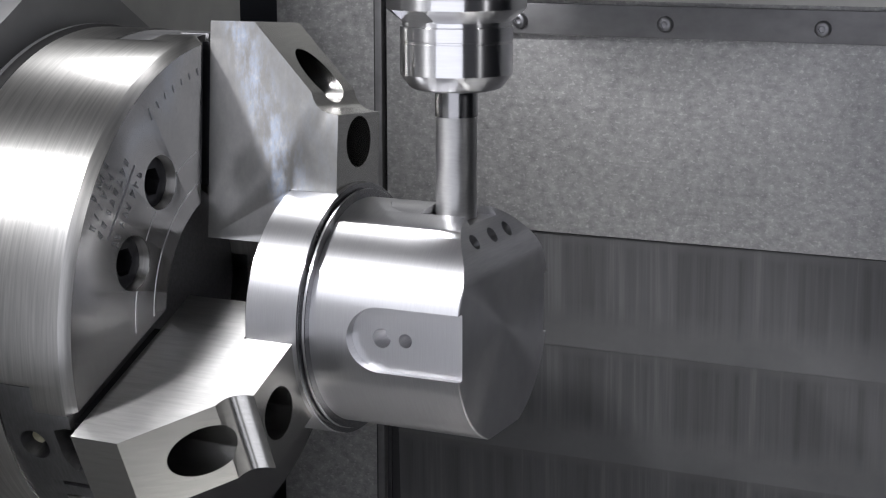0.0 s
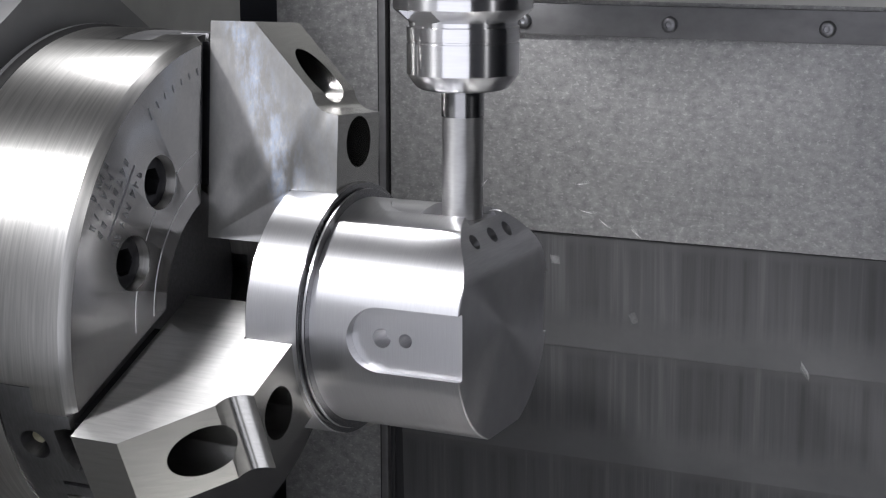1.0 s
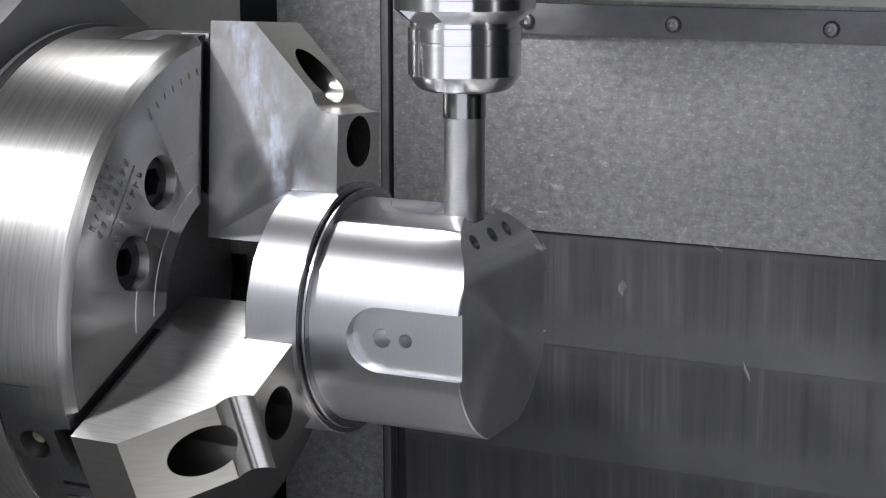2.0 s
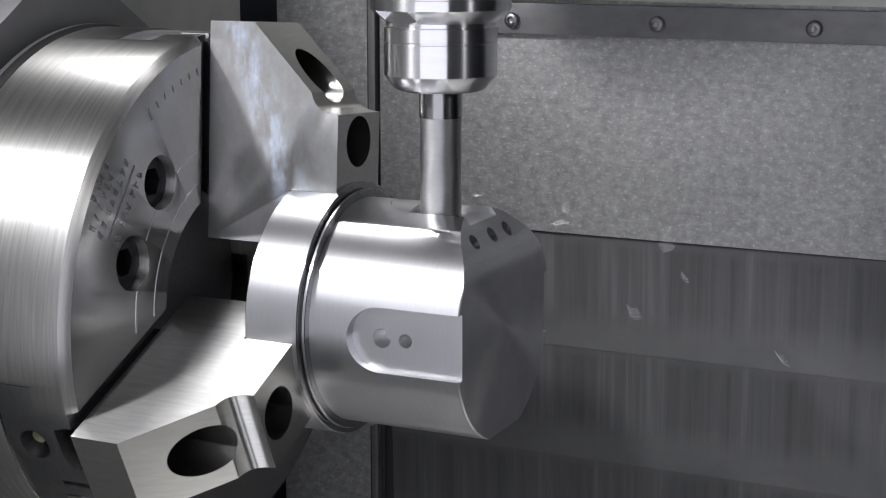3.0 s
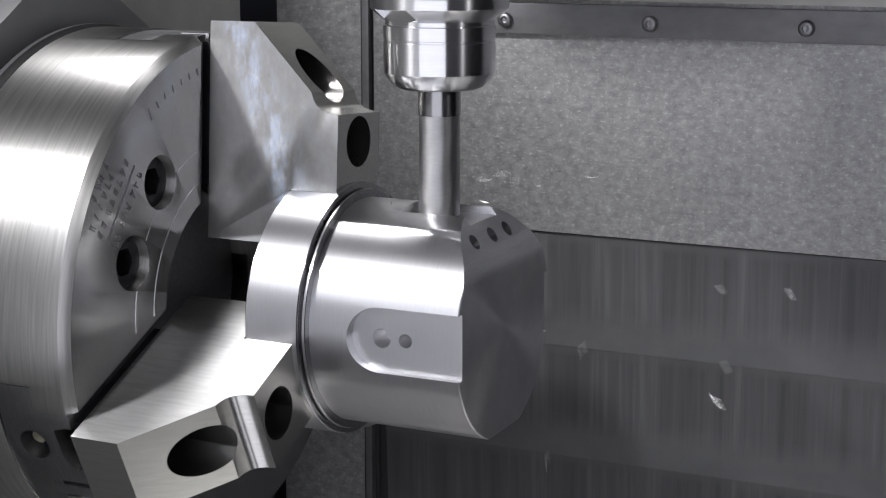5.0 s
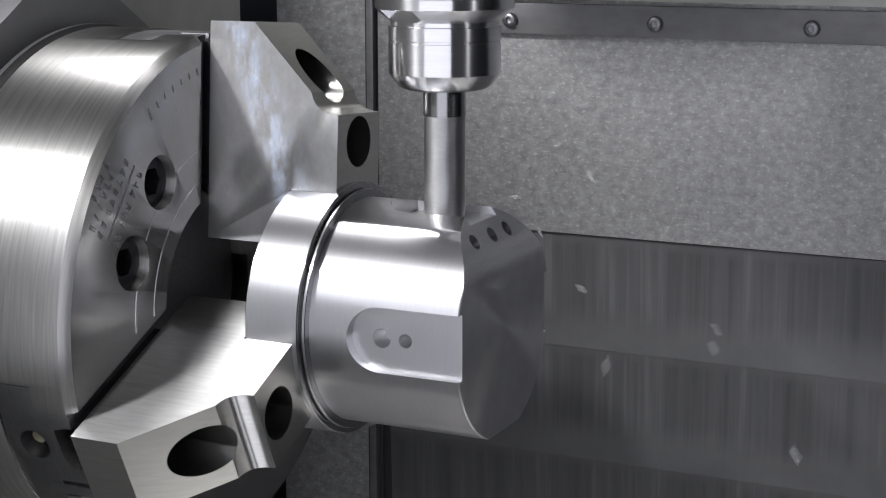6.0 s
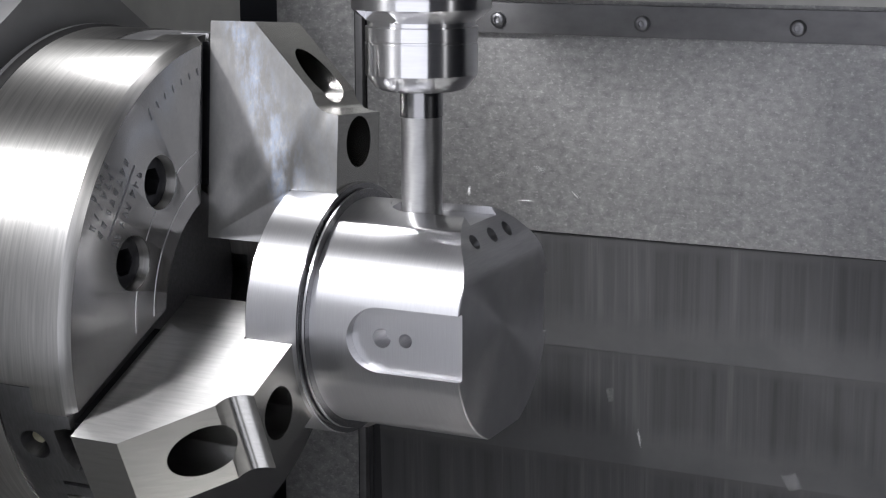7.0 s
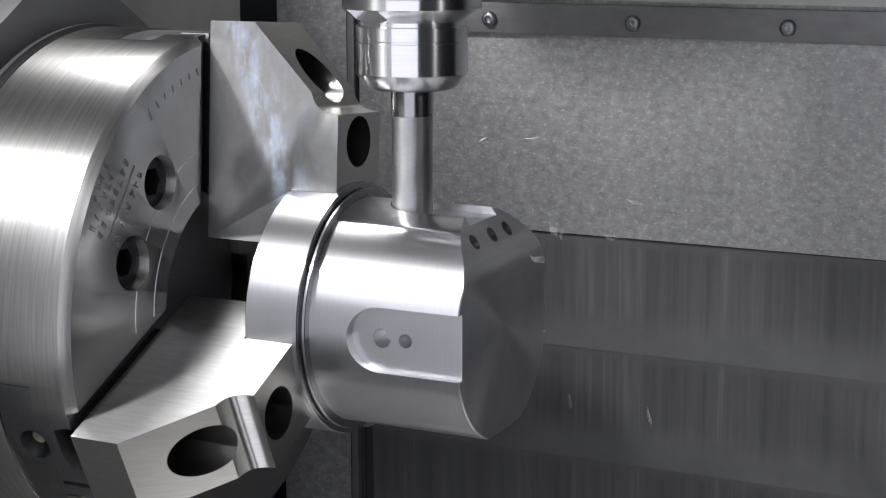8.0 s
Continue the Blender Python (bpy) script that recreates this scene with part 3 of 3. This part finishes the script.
rng = random.Random(4)
tilt = 54.2
du, dv = Vector((math.cos(radians(tilt)), math.sin(radians(tilt)))), Vector((-math.sin(radians(tilt)), math.cos(radians(tilt))))
mid = Vector((-95.6, 66.2))
mark(mid.x, mid.y, tilt, 42, 1.1)
for off, lo, n in ((7.0, -21, 8), (14.5, -21, 6), (21.0, -8, 4), (-6.5, -21, 8)):
    for k in range(n):
        c = mid + du * (lo + 5.6 * k) + dv * off
        side = rng.choice((-1, 1)) * 1.4
        mark(c.x, c.y, tilt + 90 + rng.uniform(-14, 14), rng.uniform(4.2, 5.2), 0.8)
        e = c + du * side
        if rng.random() < 0.75:
            mark(e.x, e.y, tilt + 90 + rng.uniform(-30, 30), rng.uniform(3.0, 4.8), 0.8)
        if rng.random() < 0.6:
            e = c + du * side * 0.6 + dv * rng.uniform(-2, 2)
            mark(e.x, e.y, tilt + rng.uniform(-8, 8), 2.8, 0.75)
for k in range(7):
    a = radians(122.5 - 3.6 * k)
    c = Vector((127.5 * math.cos(a), 127.5 * math.sin(a)))
    mark(c.x, c.y, math.degrees(a) + rng.uniform(-8, 8), 3.0 + 3.5 * (k == 0) + rng.random(), 1.0)

# ---- flying chips
def chip_mesh(seed):
    r = random.Random(seed)
    bm = bmesh.new()
    n, L, w = 6, r.uniform(4.0, 8.0), r.uniform(0.26, 0.44)
    bend = r.uniform(0.5, 1.6)
    rows = []
    for i in range(n + 1):
        a = (i / n - 0.5) * bend
        x, z = L / bend * math.sin(a), L / bend * (1 - math.cos(a))
        rows.append([bm.verts.new((x, sy * w * (1 - 0.6 * abs(2 * i / n - 1)), z + sz * 0.12)) for sy, sz in ((-1, -1), (1, -1), (1, 1), (-1, 1))])
    for p, q in zip(rows, rows[1:]):
        for i in range(4):
            j = (i + 1) % 4
            bm.faces.new((p[i], p[j], q[j], q[i]))
    bm.faces.new(rows[0][::-1])
    bm.faces.new(rows[-1])
    return finish(bm, "metal_chip", CHIP)


chip_shapes = [chip_mesh(k) for k in range(8)]
chips = []


def add_chip(k):
    ob = tagged(new("metal_chip", chip_shapes[k % 8]), "small bright curled steel chip flying off the cutter", "metal chip", "flying chips")
    chips.append(ob)
    return ob


# ---- motion
def motions():
    rows = [
        (0.0, -30.0, 2.5), (0.1, -30.3, -0.2), (0.2, -30.2, -2.0), (0.3, -28.9, -2.9), (0.4, -26.1, -3.1), (0.5, -24.2, -2.8),
        (0.6, -20.5, -1.6), (0.7, -19.1, 1.0), (0.8, -21.2, 3.0), (0.9, -23.8, 3.8), (1.0, -27.0, 3.9), (1.1, -29.1, 3.4),
        (1.2, -31.3, 3.0), (1.3, -33.4, 2.1), (1.4, -34.2, 0.0), (1.5, -34.4, -1.6), (1.6, -33.5, -2.5), (1.7, -31.5, -3.0),
        (1.8, -28.8, -3.2), (1.9, -26.2, -2.1), (2.0, -24.7, 0.9), (2.1, -25.6, 3.5), (2.2, -27.9, 4.5), (2.3, -30.5, 4.5),
        (2.4, -33.0, 4.1), (2.5, -35.0, 3.4), (2.6, -36.8, 2.4), (2.7, -37.6, 0.3), (2.8, -37.3, -2.7), (2.9, -37.0, -4.0),
        (3.0, -35.5, -4.5), (3.1, -33.2, -4.2), (3.2, -31.0, -2.9), (3.3, -28.3, 0.8), (3.4, -29.4, 4.4), (3.5, -32.4, 5.5),
        (3.6, -34.4, 5.2), (3.7, -37.4, 4.9), (3.8, -39.0, 3.9), (3.9, -41.0, 2.7), (4.0, -41.8, 1.1), (4.1, -42.3, -1.3),
        (4.2, -41.5, -3.6), (4.3, -39.4, -4.6), (4.4, -37.5, -4.5), (4.5, -35.0, -3.5), (4.6, -32.9, -0.3), (4.7, -33.7, 4.3),
        (4.8, -35.9, 5.5), (4.9, -38.1, 5.2), (5.0, -40.5, 4.6), (5.1, -42.5, 3.8), (5.2, -44.2, 2.7), (5.3, -45.4, 1.1),
        (5.4, -45.8, -1.2), (5.5, -45.2, -3.5), (5.6, -43.7, -4.8), (5.7, -41.7, -5.0), (5.8, -39.4, -4.2), (5.9, -37.3, -1.2),
        (6.0, -37.0, 3.4), (6.1, -39.8, 5.4), (6.2, -41.9, 5.3), (6.3, -44.1, 4.4), (6.4, -46.2, 3.5), (6.5, -47.7, 2.6),
        (6.6, -49.5, 1.1), (6.7, -49.8, -1.4), (6.8, -49.3, -3.7), (6.9, -48.0, -5.2), (7.0, -45.8, -5.5), (7.1, -43.5, -4.7),
        (7.2, -41.3, -1.9), (7.3, -39.6, 2.2), (7.4, -42.4, 4.1), (7.5, -45.2, 4.3), (7.6, -46.7, 3.4), (7.7, -49.0, 2.6),
        (7.8, -51.6, 2.0), (7.9, -52.8, -0.1), (8.0, -52.4, -3.1),
    ]
    walk(spindle, [(t, pose((x + 0.9) * U, y * U, 0)) for t, x, y in rows])
    walk(cover, [(t, pose((x + 30.0) * U, BACK * U, 0)) for t, x, y in rows])
    walk(cutter, [(k / 30, pose(0, 0, 0, 0, 0, -76 * k)) for k in range(241)])

    # the stock goes slice by slice, when the cutter's edge first comes to it
    for ob, x in slices:
        gone = next((t for t, tx, ty in rows if tx + 0.9 - 10.5 < x), 7.9)
        at = [(0.0, 0.0)] + [(gone - 0.05, 0.0)] * (gone > 0.1) + [(gone + 0.05, -14.0), (8.0, -14.0)]
        walk(ob, [(t, pose(0, 0, z * U)) for t, z in at])

    # chips: thrown from the cutter, falling to the tray
    def tool_at(t):
        k = min(int(t * 10 + 1e-6), len(rows) - 2)
        f = t * 10 - k
        return rows[k][1] + f * (rows[k + 1][1] - rows[k][1]) + 0.9, rows[k][2] + f * (rows[k + 1][2] - rows[k][2])

    r = random.Random(11)
    G = 9.81 / U
    k = 0
    start = 0.03
    while start < 7.98 and k < 300:
        ob = add_chip(k)
        k += 1
        x, y = tool_at(start)
        p0 = Vector((x + r.uniform(-4, 6), y + r.uniform(-4, 8), 50))
        v = Vector((r.uniform(260, 1050), r.uniform(-60, 420), r.uniform(350, 1050)))
        spin = Vector((r.uniform(-1, 1), r.uniform(-1, 1), r.uniform(-1, 1))).normalized()
        first, rate = r.uniform(0, 360), r.uniform(300, 1500)
        fall = (v.z + math.sqrt(v.z ** 2 + 2 * G * (p0.z + 419))) / G
        path = []
        n = max(4, int(fall * 30))
        for i in range(n + 1):
            s = fall * i / n
            p = p0 + v * s - Vector((0, 0, 0.5 * G * s * s))
            p.y, p.x = min(p.y, 285.0), min(p.x, 860.0)
            m = Matrix.Rotation(radians(first + min(rate * s, 75.0 * i)), 4, spin)
            m.translation = p * U
            path.append((start + s, m))
        keys = [(0.0, path[0][1])] + path
        if keys[1][0] < 0.05:
            keys = keys[1:]
            keys[0] = (0.0, keys[0][1])
        keys = [(t, m) for t, m in keys if t < 7.98]
        keys.append((8.0, path[-1][1] if path[-1][0] < 7.98 else next(m for t, m in path if t >= 7.98)))
        walk(ob, keys)
        start += r.choice((0.006, 0.01, 0.015, 0.03, 0.07))


motions()
